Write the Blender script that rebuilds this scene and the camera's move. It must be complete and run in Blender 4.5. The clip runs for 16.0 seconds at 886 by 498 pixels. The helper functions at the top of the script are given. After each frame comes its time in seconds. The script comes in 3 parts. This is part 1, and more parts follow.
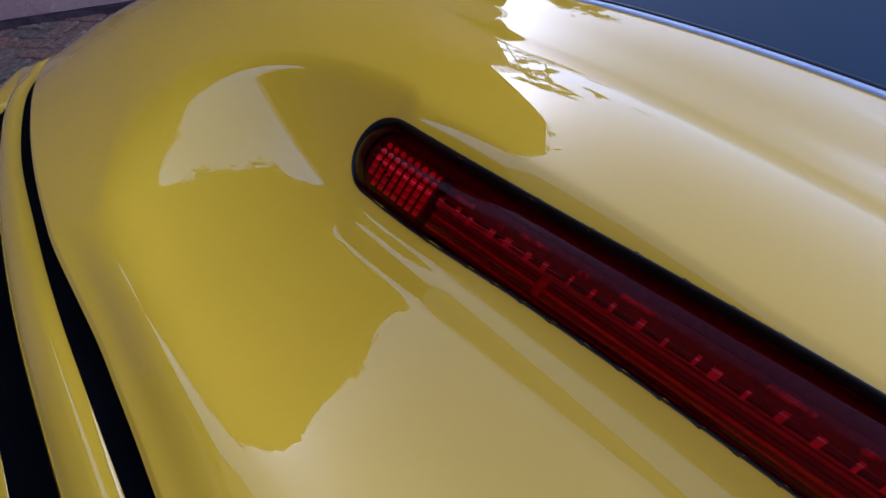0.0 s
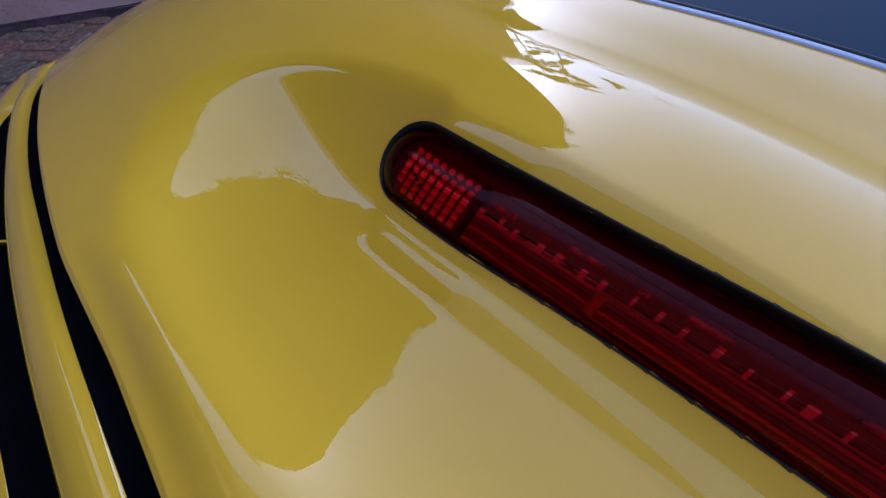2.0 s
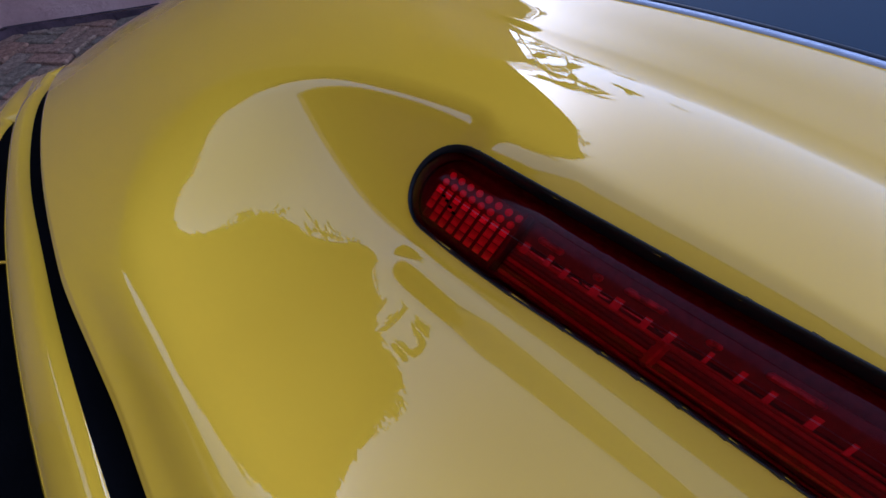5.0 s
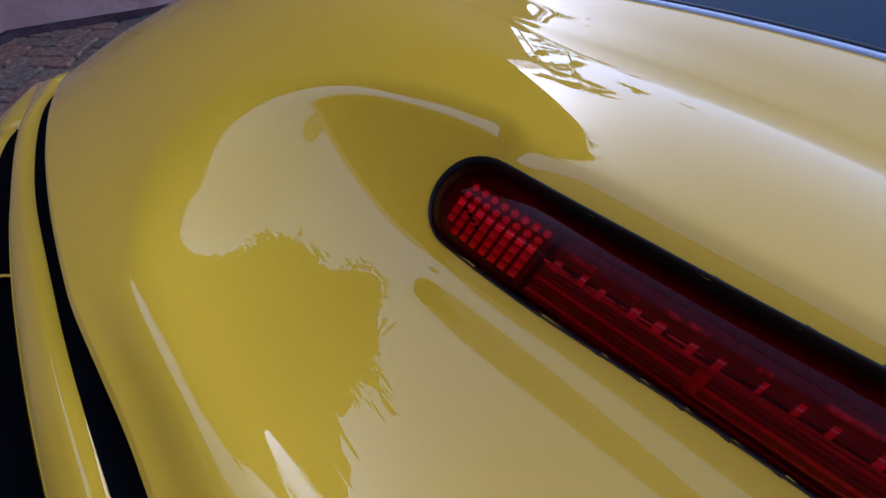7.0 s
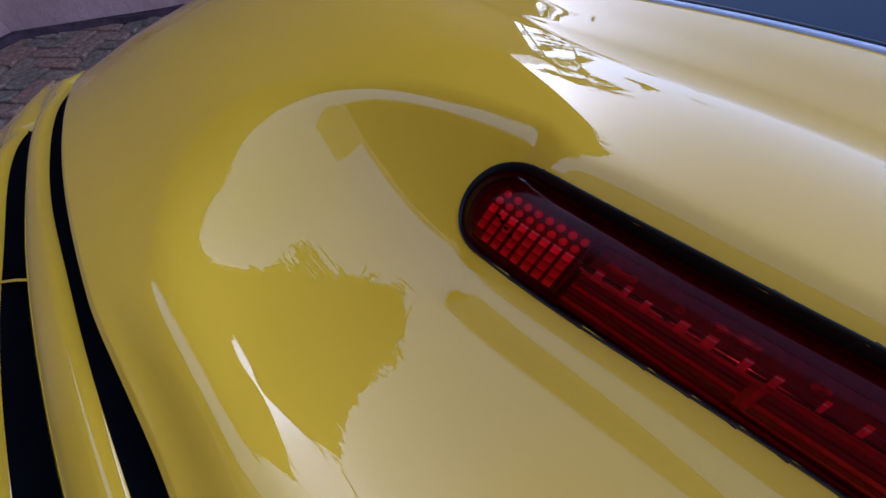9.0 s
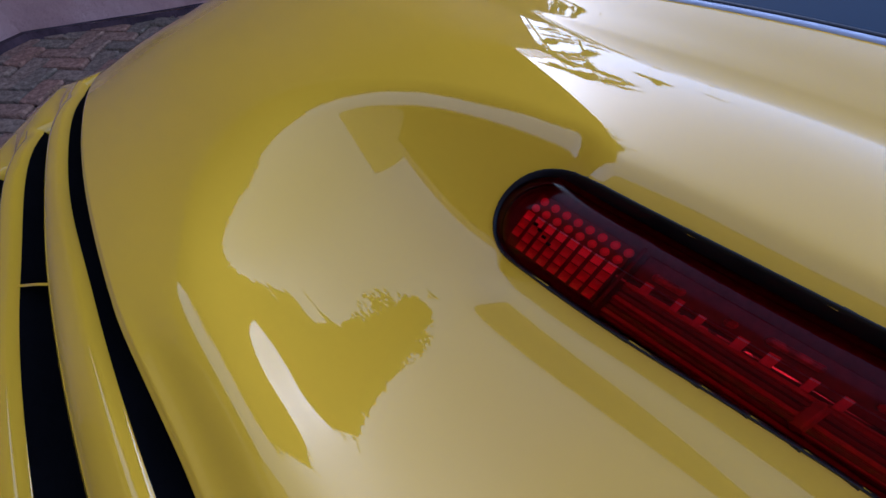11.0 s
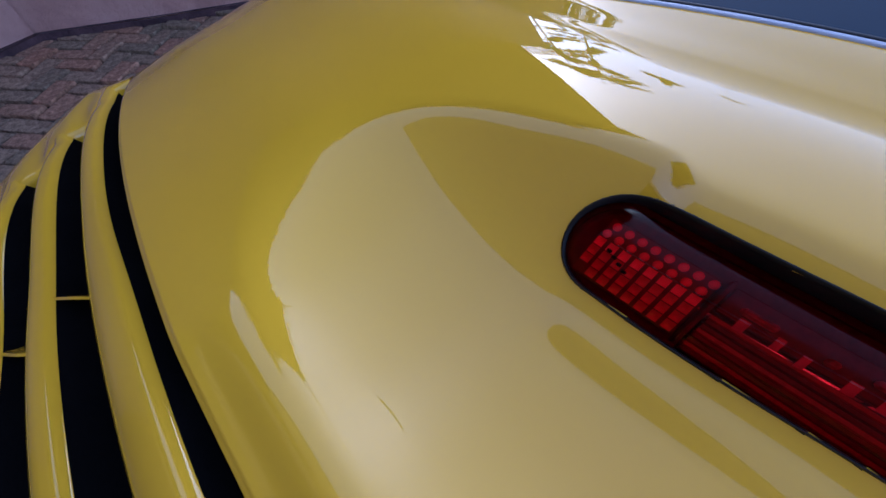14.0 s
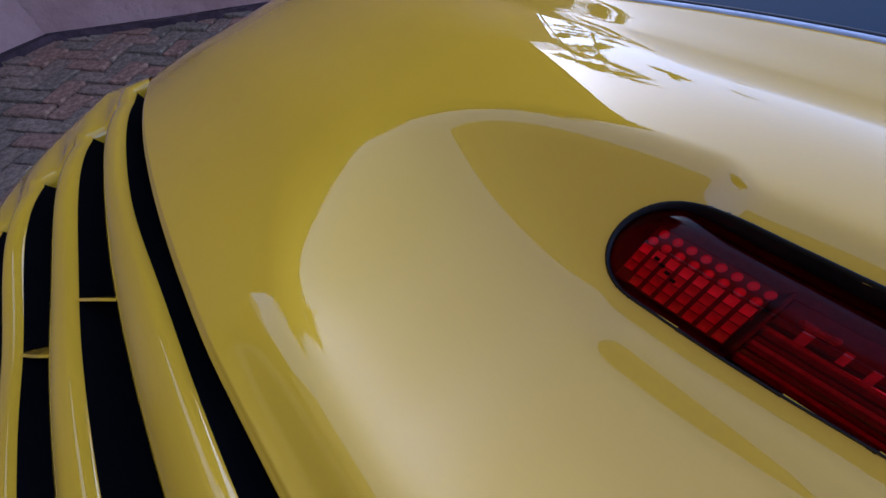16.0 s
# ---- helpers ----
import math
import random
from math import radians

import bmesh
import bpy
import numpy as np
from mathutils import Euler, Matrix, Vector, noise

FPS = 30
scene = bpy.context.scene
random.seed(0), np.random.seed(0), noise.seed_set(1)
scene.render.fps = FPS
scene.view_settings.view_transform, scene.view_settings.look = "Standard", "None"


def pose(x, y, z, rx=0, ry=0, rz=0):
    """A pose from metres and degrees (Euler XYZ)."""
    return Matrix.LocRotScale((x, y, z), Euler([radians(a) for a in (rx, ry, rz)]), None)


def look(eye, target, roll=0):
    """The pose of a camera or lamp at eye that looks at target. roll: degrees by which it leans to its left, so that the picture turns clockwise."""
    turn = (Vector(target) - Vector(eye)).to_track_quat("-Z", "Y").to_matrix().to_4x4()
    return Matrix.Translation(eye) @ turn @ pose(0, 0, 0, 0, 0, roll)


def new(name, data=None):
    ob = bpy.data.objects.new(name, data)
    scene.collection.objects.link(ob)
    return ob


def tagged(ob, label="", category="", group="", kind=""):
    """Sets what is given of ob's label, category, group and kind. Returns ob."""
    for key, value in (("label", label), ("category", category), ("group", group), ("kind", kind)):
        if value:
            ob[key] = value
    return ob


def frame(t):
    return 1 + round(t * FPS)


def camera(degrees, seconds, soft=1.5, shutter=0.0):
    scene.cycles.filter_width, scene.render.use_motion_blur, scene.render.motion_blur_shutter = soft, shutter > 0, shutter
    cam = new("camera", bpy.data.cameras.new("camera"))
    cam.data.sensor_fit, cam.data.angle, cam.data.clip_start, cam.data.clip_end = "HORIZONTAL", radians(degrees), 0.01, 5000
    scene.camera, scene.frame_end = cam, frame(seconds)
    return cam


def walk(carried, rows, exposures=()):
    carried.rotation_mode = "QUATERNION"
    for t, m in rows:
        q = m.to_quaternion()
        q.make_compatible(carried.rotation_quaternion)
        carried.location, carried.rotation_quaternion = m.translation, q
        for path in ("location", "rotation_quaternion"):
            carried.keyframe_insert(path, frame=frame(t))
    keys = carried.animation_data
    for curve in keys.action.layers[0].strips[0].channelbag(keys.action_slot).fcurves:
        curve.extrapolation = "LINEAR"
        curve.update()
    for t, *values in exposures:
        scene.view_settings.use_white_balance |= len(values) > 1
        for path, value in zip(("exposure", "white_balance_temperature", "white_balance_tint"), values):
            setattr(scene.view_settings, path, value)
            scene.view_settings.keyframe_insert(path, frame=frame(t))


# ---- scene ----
cam = camera(104.0, 16.0)
# ---- camera ----
PATH = [
    (0, (0.12835, -0.06928, 0.98701), (-0.06174, 0.12944, 0.56943), 2.947),
    (0.5, (0.12276, -0.07218, 0.98661), (-0.06821, 0.12825, 0.57024), 3.173),
    (1, (0.11632, -0.07274, 0.98332), (-0.07516, 0.12579, 0.56628), 2.712),
    (1.5, (0.11226, -0.07466, 0.98034), (-0.08057, 0.12570, 0.56481), 2.906),
    (2, (0.10781, -0.07309, 0.97910), (-0.08505, 0.12449, 0.56224), 2.417),
    (2.5, (0.10318, -0.07082, 0.97871), (-0.09024, 0.12535, 0.56146), 2.217),
    (3, (0.10147, -0.07042, 0.97859), (-0.09294, 0.12857, 0.56313), 2.698),
    (3.5, (0.09771, -0.06883, 0.97839), (-0.09696, 0.12858, 0.56230), 2.438),
    (4, (0.09194, -0.07036, 0.97762), (-0.10320, 0.12794, 0.56217), 2.582),
    (6.5, (0.07257, -0.07111, 0.97281), (-0.12450, 0.12709, 0.55823), 2.230),
    (7, (0.06885, -0.07123, 0.97310), (-0.12817, 0.12618, 0.55812), 2.018),
    (7.5, (0.06493, -0.07241, 0.97332), (-0.13287, 0.12602, 0.55920), 2.152),
    (8, (0.06188, -0.07521, 0.97402), (-0.13645, 0.12397, 0.56050), 2.272),
    (8.5, (0.05917, -0.07727, 0.97214), (-0.13987, 0.12204, 0.55903), 2.275),
    (9, (0.05641, -0.07810, 0.97089), (-0.14307, 0.12014, 0.55749), 2.089),
    (11.5, (0.03891, -0.08539, 0.96887), (-0.16385, 0.11065, 0.55600), 1.909),
    (12, (0.03515, -0.08521, 0.96917), (-0.16834, 0.11180, 0.55713), 2.080),
    (12.5, (0.03250, -0.08512, 0.96962), (-0.17134, 0.11209, 0.55785), 2.074),
    (13, (0.02747, -0.08836, 0.96989), (-0.17697, 0.10850, 0.55825), 1.979),
    (13.5, (0.02112, -0.09452, 0.96894), (-0.18492, 0.10412, 0.55896), 2.371),
    (14, (0.01620, -0.09815, 0.96897), (-0.19074, 0.09892, 0.55869), 2.211),
    (14.5, (0.01167, -0.10110, 0.96977), (-0.19623, 0.09509, 0.55955), 2.109),
    (15, (0.00653, -0.10468, 0.97024), (-0.20257, 0.09218, 0.56094), 2.328),
    (15.5, (0.00305, -0.10756, 0.96825), (-0.20720, 0.08962, 0.55970), 2.412),
    (16, (0.00306, -0.10858, 0.96657), (-0.20799, 0.08862, 0.55844), 2.385),
]
walk(cam, [(t, look(e, g, r)) for t, e, g, r in PATH], [(0, 2.05, 4860, 22), (16, 2.05, 4860, 22)])

# ---- light ----
world = bpy.data.worlds.new("sky")
scene.world = world
world.use_nodes = True
nt = world.node_tree
sky = nt.nodes.new("ShaderNodeTexSky")
sky.sky_type = 'NISHITA'
sky.sun_disc = False
SUN_AZ, SUN_EL = 143.0, 38.0          # degrees from +x towards +y; hidden behind the canopy
sky.sun_elevation = radians(SUN_EL)
sky.sun_rotation = radians(90 - SUN_AZ)
sky.air_density, sky.dust_density, sky.ozone_density = 1.0, 2.0, 1.6
haze = nt.nodes.new("ShaderNodeHueSaturation")      # a milky, hazy day
haze.inputs["Saturation"].default_value = 0.70
nt.links.new(sky.outputs[0], haze.inputs["Color"])
nt.links.new(haze.outputs[0], nt.nodes["Background"].inputs[0])
nt.nodes["Background"].inputs[1].default_value = 0.148
sun = new("sun", bpy.data.lights.new("sun", "SUN"))
sun.data.energy, sun.data.angle, sun.data.color = 3.0, radians(0.5), (1.0, 0.95, 0.86)
sd = Vector((math.cos(radians(SUN_EL)) * math.cos(radians(SUN_AZ)), math.cos(radians(SUN_EL)) * math.sin(radians(SUN_AZ)), math.sin(radians(SUN_EL))))
sun.matrix_world = look(sd * 40, (0, 0, 0))


# ---- materials ----
def material(name):
    m = bpy.data.materials.new(name)
    m.use_nodes = True
    return m, m.node_tree, m.node_tree.nodes["Principled BSDF"]


def link(tree, a, b):
    tree.links.new(a, b)


def noise_node(tree, scale, detail=4.0, rough=0.55):
    co = tree.nodes.new("ShaderNodeTexCoord")
    n = tree.nodes.new("ShaderNodeTexNoise")
    n.inputs["Scale"].default_value, n.inputs["Detail"].default_value, n.inputs["Roughness"].default_value = scale, detail, rough
    link(tree, co.outputs["Object"], n.inputs["Vector"])
    return n


def ramp(tree, src, stops):
    r = tree.nodes.new("ShaderNodeValToRGB")
    while len(r.color_ramp.elements) < len(stops):
        r.color_ramp.elements.new(0.5)
    for e, (p, c) in zip(r.color_ramp.elements, stops):
        e.position, e.color = p, (*c, 1)
    link(tree, src, r.inputs[0])
    return r


def bump(tree, bsdf, src, strength, dist):
    b = tree.nodes.new("ShaderNodeBump")
    b.inputs["Strength"].default_value, b.inputs["Distance"].default_value = strength, dist
    link(tree, src, b.inputs["Height"])
    link(tree, b.outputs[0], bsdf.inputs["Normal"])


def surface(name, stops, scale=20.0, rough=0.6, bscale=200.0, bstrength=0.3, bdist=0.002, metal=0.0, spec=0.5):
    m, t, p = material(name)
    n = noise_node(t, scale)
    r = ramp(t, n.outputs["Fac"], stops)
    link(t, r.outputs[0], p.inputs["Base Color"])
    p.inputs["Roughness"].default_value, p.inputs["Metallic"].default_value = rough, metal
    p.inputs["Specular IOR Level"].default_value = spec
    if bstrength:
        bump(t, p, noise_node(t, bscale).outputs["Fac"], bstrength, bdist)
    return m


def car_paint():
    m, t, p = material("yellow_paint")
    n = noise_node(t, 6.0, 3.0)
    r = ramp(t, n.outputs["Fac"], [(0.3, (0.535, 0.308, 0.011)), (0.7, (0.560, 0.326, 0.013))])
    link(t, r.outputs[0], p.inputs["Base Color"])
    p.inputs["Roughness"].default_value = 0.5
    p.inputs["Specular IOR Level"].default_value = 0.0
    p.inputs["Coat Weight"].default_value = 1.0
    p.inputs["Coat Roughness"].default_value = 0.012
    p.inputs["Coat IOR"].default_value = 1.5
    return m


PAINT = car_paint()
# near-black: the lamp's wire scrap, and painted shade in the grille gaps
BLACK = surface("shade_and_scrap_black", [(0.3, (0.0015, 0.0015, 0.0018)), (0.7, (0.003, 0.003, 0.0032))], rough=0.9, spec=0.03)
RUBBER = surface("black_rubber", [(0.3, (0.004, 0.004, 0.005)), (0.7, (0.009, 0.009, 0.010))], 60, 0.38, 900, 0.15, 0.0003, 0.0, 0.18)


def lens_material():
    m = bpy.data.materials.new("red_lens")
    m.use_nodes = True
    t = m.node_tree
    t.nodes.remove(t.nodes["Principled BSDF"])
    out = t.nodes["Material Output"]
    tr = t.nodes.new("ShaderNodeBsdfTransparent")
    tr.inputs[0].default_value = (0.88, 0.018, 0.040, 1)
    gl = t.nodes.new("ShaderNodeBsdfGlossy")
    gl.inputs["Roughness"].default_value = 0.04
    fr = t.nodes.new("ShaderNodeFresnel")
    fr.inputs[0].default_value = 1.19
    mx = t.nodes.new("ShaderNodeMixShader")
    link(t, fr.outputs[0], mx.inputs[0])
    link(t, tr.outputs[0], mx.inputs[1])
    link(t, gl.outputs[0], mx.inputs[2])
    link(t, mx.outputs[0], out.inputs[0])
    return m


LENS = lens_material()
TRAY = surface("reflector_tray", [(0.3, (0.07, 0.045, 0.032)), (0.7, (0.13, 0.08, 0.06))], 300, 0.5, bstrength=0.0)
TRAY_DARK = surface("reflector_dark", [(0.3, (0.05, 0.036, 0.04)), (0.7, (0.10, 0.075, 0.08))], 300, 0.5, bstrength=0.0)
TRAY_RED = surface("diffuser_red", [(0.3, (0.22, 0.11, 0.065)), (0.7, (0.36, 0.18, 0.11))], 300, 0.4, bstrength=0.0)
AMBER = surface("amber_diffuser", [(0.3, (0.48, 0.17, 0.06)), (0.7, (0.58, 0.23, 0.08))], 200, 0.4, bstrength=0.0)
CELL_WHITE = surface("reflector_cell", [(0.3, (0.80, 0.78, 0.78)), (0.7, (0.88, 0.86, 0.86))], 200, 0.3, bstrength=0.0)
# pale grey that paints reflections lying on the lens
GLINT = surface("grey_glint", [(0.3, (0.26, 0.23, 0.25)), (0.7, (0.46, 0.42, 0.45))], 200, 0.5, bstrength=0.0)
BAR = surface("reflector_bar", [(0.35, (0.12, 0.08, 0.08)), (0.65, (0.45, 0.36, 0.34))], 300, 0.35, bstrength=0.0)


def glass_dark():
    m, t, p = material("tinted_glass")
    n = noise_node(t, 3.0)
    r = ramp(t, n.outputs["Fac"], [(0.3, (0.002, 0.014, 0.032)), (0.7, (0.003, 0.020, 0.042))])
    link(t, r.outputs[0], p.inputs["Base Color"])
    p.inputs["Roughness"].default_value = 0.03
    p.inputs["IOR"].default_value = 1.40
    return m


GLASS = glass_dark()
TRIM = surface("grey_trim", [(0.3, (0.30, 0.33, 0.40)), (0.7, (0.40, 0.43, 0.50))], 80, 0.35, bstrength=0.0)


def plaster():
    m, t, p = material("pink_plaster")
    n = noise_node(t, 1.6, 8.0, 0.65)
    r = ramp(t, n.outputs["Fac"], [(0.30, (0.26, 0.125, 0.105)), (0.41, (0.50, 0.275, 0.235)), (0.54, (0.63, 0.36, 0.31)), (0.70, (0.72, 0.45, 0.39))])
    link(t, r.outputs[0], p.inputs["Base Color"])
    p.inputs["Roughness"].default_value = 0.9
    bump(t, p, noise_node(t, 22.0, 9.0, 0.76).outputs["Fac"], 1.0, 0.06)
    return m


PLASTER = plaster()


def paver_material():
    m, t, p = material("paver_clay")
    info = t.nodes.new("ShaderNodeObjectInfo")
    n = noise_node(t, 34.0, 9.0, 0.78)
    r1 = ramp(t, n.outputs["Fac"], [(0.30, (0.040, 0.026, 0.018)), (0.44, (0.21, 0.145, 0.098)), (0.56, (0.37, 0.265, 0.185)), (0.70, (0.60, 0.46, 0.34))])
    r2 = ramp(t, info.outputs["Random"], [(0.0, (0.72, 0.74, 0.70)), (0.5, (0.98, 0.94, 0.88)), (1.0, (1.2, 0.84, 0.74))])
    mx = t.nodes.new("ShaderNodeMix")
    mx.data_type, mx.blend_type = 'RGBA', 'MULTIPLY'
    mx.inputs[0].default_value = 1.0
    link(t, r1.outputs[0], mx.inputs[6])
    link(t, r2.outputs[0], mx.inputs[7])
    link(t, mx.outputs[2], p.inputs["Base Color"])
    p.inputs["Roughness"].default_value = 0.85
    bump(t, p, noise_node(t, 55.0, 9.0, 0.75).outputs["Fac"], 1.0, 0.016)
    return m


PAVER = paver_material()
SAND = surface("joint_sand", [(0.3, (0.004, 0.003, 0.003)), (0.7, (0.016, 0.013, 0.012))], 30, 0.95, 120, 0.6, 0.01)
SKIRT = surface("damp_skirting", [(0.3, (0.022, 0.010, 0.014)), (0.7, (0.075, 0.038, 0.045))], 14, 0.95, 60, 0.8, 0.012)
ROOF = surface("roof_tiles", [(0.3, (0.06, 0.03, 0.02)), (0.7, (0.12, 0.06, 0.04))], 8, 0.8, 60, 0.4, 0.01)
BARK = surface("bark", [(0.3, (0.035, 0.025, 0.018)), (0.7, (0.08, 0.06, 0.045))], 25, 0.9, 90, 0.8, 0.01)
LEAF = surface("leaf", [(0.3, (0.03, 0.05, 0.015)), (0.7, (0.07, 0.10, 0.03))], 9, 0.6, bstrength=0.0)


# ---- builders ----
def mesh_of(name, verts, faces, mat, smooth=True):
    me = bpy.data.meshes.new(name)
    me.from_pydata([tuple(v) for v in verts], [], faces)
    me.materials.append(mat)
    if smooth:
        me.polygons.foreach_set("use_smooth", [True] * len(me.polygons))
    me.update()
    return me


def part(name, me, parent, label=""):
    ob = new(name, me)
    ob.parent = parent
    if label:
        ob["label"] = label
    return ob


def thing(name, label, category, group="", kind="", data=None):
    return tagged(new(name, data), label, category, group, kind)


def grid_faces(nu, nv, flip=False):
    out = []
    for i in range(nu - 1):
        for j in range(nv - 1):
            a, b, c, d = i * nv + j, (i + 1) * nv + j, (i + 1) * nv + j + 1, i * nv + j + 1
            out.append((a, d, c, b) if flip else (a, b, c, d))
    return out


def box_mesh(name, size, mat, bevel=0.0, seg=2):
    bm = bmesh.new()
    bmesh.ops.create_cube(bm, size=1.0)
    bmesh.ops.scale(bm, vec=size, verts=bm.verts)
    if bevel:
        bmesh.ops.bevel(bm, geom=bm.edges[:], offset=bevel, segments=seg, affect='EDGES', profile=0.5)
    me = bpy.data.meshes.new(name)
    bm.to_mesh(me)
    bm.free()
    me.materials.append(mat)
    return me


# ---- the car's form: XC is its middle line, u the distance from it ----
XC = 0.17


def spline(xs, ys):
    """A smooth curve through the points (natural cubic)."""
    xs, ys = np.array(xs, float), np.array(ys, float)
    n = len(xs)
    h = np.diff(xs)
    A, r = np.eye(n), np.zeros(n)
    for i in range(1, n - 1):
        A[i, i - 1:i + 2] = h[i - 1], 2 * (h[i - 1] + h[i]), h[i]
        r[i] = 6 * ((ys[i + 1] - ys[i]) / h[i] - (ys[i] - ys[i - 1]) / h[i - 1])
    m = np.linalg.solve(A, r)

    def f(q):
        q = np.asarray(q, float)
        i = np.clip(np.searchsorted(xs, q) - 1, 0, n - 2)
        a, b = xs[i + 1] - q, q - xs[i]
        return (m[i] * a ** 3 + m[i + 1] * b ** 3) / (6 * h[i]) + (ys[i] / h[i] - m[i] * h[i] / 6) * a + (ys[i + 1] / h[i] - m[i + 1] * h[i] / 6) * b
    return f


RUN_OUT = spline((-0.19, -0.15, -0.12, -0.09, -0.06, -0.03, 0.0, 0.03, 0.06, 0.10, 0.16, 0.24), (-0.0018, -0.0008, 0.0009, 0.0034, 0.0062, 0.0089, 0.0114, 0.0136, 0.0155, 0.0175, 0.0192, 0.0195))


def lamp_run(l):
    """How far the lamp and its wall sweep forward, along the car's width."""
    return RUN_OUT(np.clip(l, -0.19, 0.24))


def lamp_line(l):
    """Where the lamp's middle line lies: ahead and height."""
    d = lamp_run(l)
    l = np.asarray(l, float)
    return 0.0120 + d, 0.8612 + 0.66 * d - 0.055 * l ** 2 - 0.346 * l ** 4


def step(a, b, q):
    s = np.clip((np.asarray(q, float) - a) / (b - a), 0, 1)
    return s * s * s * (s * (6 * s - 15) + 10)


DECK = spline((-0.220, -0.148, -0.100, -0.050, 0.000, 0.040, 0.060, 0.080, 0.095, 0.104, 0.108, 0.112, 0.120, 0.130, 0.150, 0.170, 0.185, 0.250), (0.79700, 0.83080, 0.84500, 0.86000, 0.87150, 0.88120, 0.88480, 0.88710, 0.88820, 0.88865, 0.88885, 0.88918, 0.89000, 0.89120, 0.89340, 0.89550, 0.89700, 0.90300))
FLOOR = spline((-0.220, -0.165, -0.150, -0.138, -0.125, -0.105, -0.085, -0.060, -0.040, -0.020, 0.000, 0.060), (0.79000, 0.81651, 0.82649, 0.83110, 0.84050, 0.83435, 0.82874, 0.82878, 0.83259, 0.83650, 0.83649, 0.85400))
# rise and fall of the hollow along the car's width
SPAN = spline((0.000, 0.050, 0.100, 0.130, 0.165, 0.190, 0.218, 0.250, 0.280, 0.310, 0.340, 0.450), (0.00373, 0.00289, 0.00124, -0.00233, -0.00486, -0.00636, -0.00488, 0.00057, 0.01040, 0.02040, 0.02860, 0.06606))
_us = np.linspace(0.10, 0.25, 151)
SPAN_LOW = (float(_us[np.argmin(SPAN(_us))]), float(np.min(SPAN(_us))))     # where it lies lowest


def crown(u):
    return 0.346 * u ** 4 + 0.055 * u ** 2


UP_FROM = 0.01222                            # the lamp's wall starts here, above a small step and a shelf
STEP_AT, SHELF_AT, FOOT_SOFT = 0.01700, 0.00521, 0.00145
STEP_SLOPE, SHELF_SLOPE, WALL_SLOPE = 0.5201, 0.1732, 0.9978
FADE_FROM, FADE_TO = 0.1491, 0.1760            # past here the foot turns into one plain fillet
END_SLOPE, END_AT, END_SOFT = 0.8437, 0.00613, 0.00664
CORNER_POWER, LIP_SOFT = 1.072, 0.00585     # how round the hollow's corners and its lip are


def soft(q, w):
    return w * np.logaddexp(0, np.asarray(q, float) / w)


def smin(a, b, r):
    h = np.clip(0.5 + 0.5 * (b - a) / r, 0, 1)
    return b * (1 - h) + a * h - r * h * (1 - h)


def hollow_z(u, y, side=-1):
    """The scooped hollow: a floor, the steep wall that holds the lamp, and an end wall, with rounded corners."""
    q = y + UP_FROM - lamp_run(side * u) + lamp_run(-0.12)
    up = STEP_SLOPE * soft(q + STEP_AT, FOOT_SOFT) + (SHELF_SLOPE - STEP_SLOPE) * soft(q + SHELF_AT, FOOT_SOFT) + (WALL_SLOPE - SHELF_SLOPE) * soft(q, FOOT_SOFT)
    k = 1 - step(FADE_FROM, FADE_TO, u)
    up = k * up + (1 - k) * END_SLOPE * soft(q + END_AT, END_SOFT)
    span = SPAN(np.clip(u, 0, 0.45))
    rise = np.where(u > SPAN_LOW[0], span - SPAN_LOW[1], 0.0)
    return FLOOR(np.clip(y, -0.22, 0.06)) + span - rise + (np.maximum(up, 1e-9) ** CORNER_POWER + np.maximum(rise, 1e-9) ** CORNER_POWER) ** (1 / CORNER_POWER)


def deck_z(u, y, side=-1):
    b = DECK(np.clip(y, -0.22, 0.35)) - crown(u) - 0.06 * u * u * step(0.05, 0.20, y) + (0.0055 * np.exp(-((side * u - 0.03) / 0.14) ** 2) + 0.0085 * np.exp(-((side * u + 0.10) / 0.11) ** 2)) * step(-0.005, 0.040, y) * (1 - step(0.05, 0.19, y))
    return smin(b, hollow_z(u, y, side), LIP_SOFT + 0.0058 * step(-0.035, -0.085, y))


def lid_edge(u):
    """The rear edge of the lid."""
    return -0.146 + 0.028 * (np.maximum(u - 0.2, 0) / 0.32) ** 2


LAMP_TILT = radians(33.3)
LAMP_SPINE = 0.1645      # half length of the straight run
CT, ST = math.cos(LAMP_TILT), math.sin(LAMP_TILT)


def lamp_slim(l):
    """The lamp is a little narrower in its middle."""
    return 1.0 - 0.09 * (1 - step(0.04, 0.15, np.abs(l)))


def lamp_point(l, w, h):
    """Along the lamp, across it (up the slope) and out of its face."""
    y, z = lamp_line(l)
    h += 0.16 * w
    w *= float(lamp_slim(l))
    return (XC + l, float(y) + w * CT - h * ST, float(z) + w * ST + h * CT)


def side_profile(w):
    """Half breadth and drop along the outer skin, past the deck's crown."""
    w0, R = 0.66, 0.27
    if w <= w0:
        return w, 0.0
    th0 = math.atan(4 * 0.346 * w0 ** 3 + 0.11 * w0)
    th = min(th0 + (w - w0) / R, radians(86))
    used = (th - th0) * R
    u = w0 + R * (math.sin(th) - math.sin(th0))
    d = R * (math.cos(th0) - math.cos(th))
    rest = (w - w0) - used
    return u + rest * math.cos(th), d + rest * math.sin(th)


car = thing("car", "glossy yellow sports car parked on the brick paving", "car")


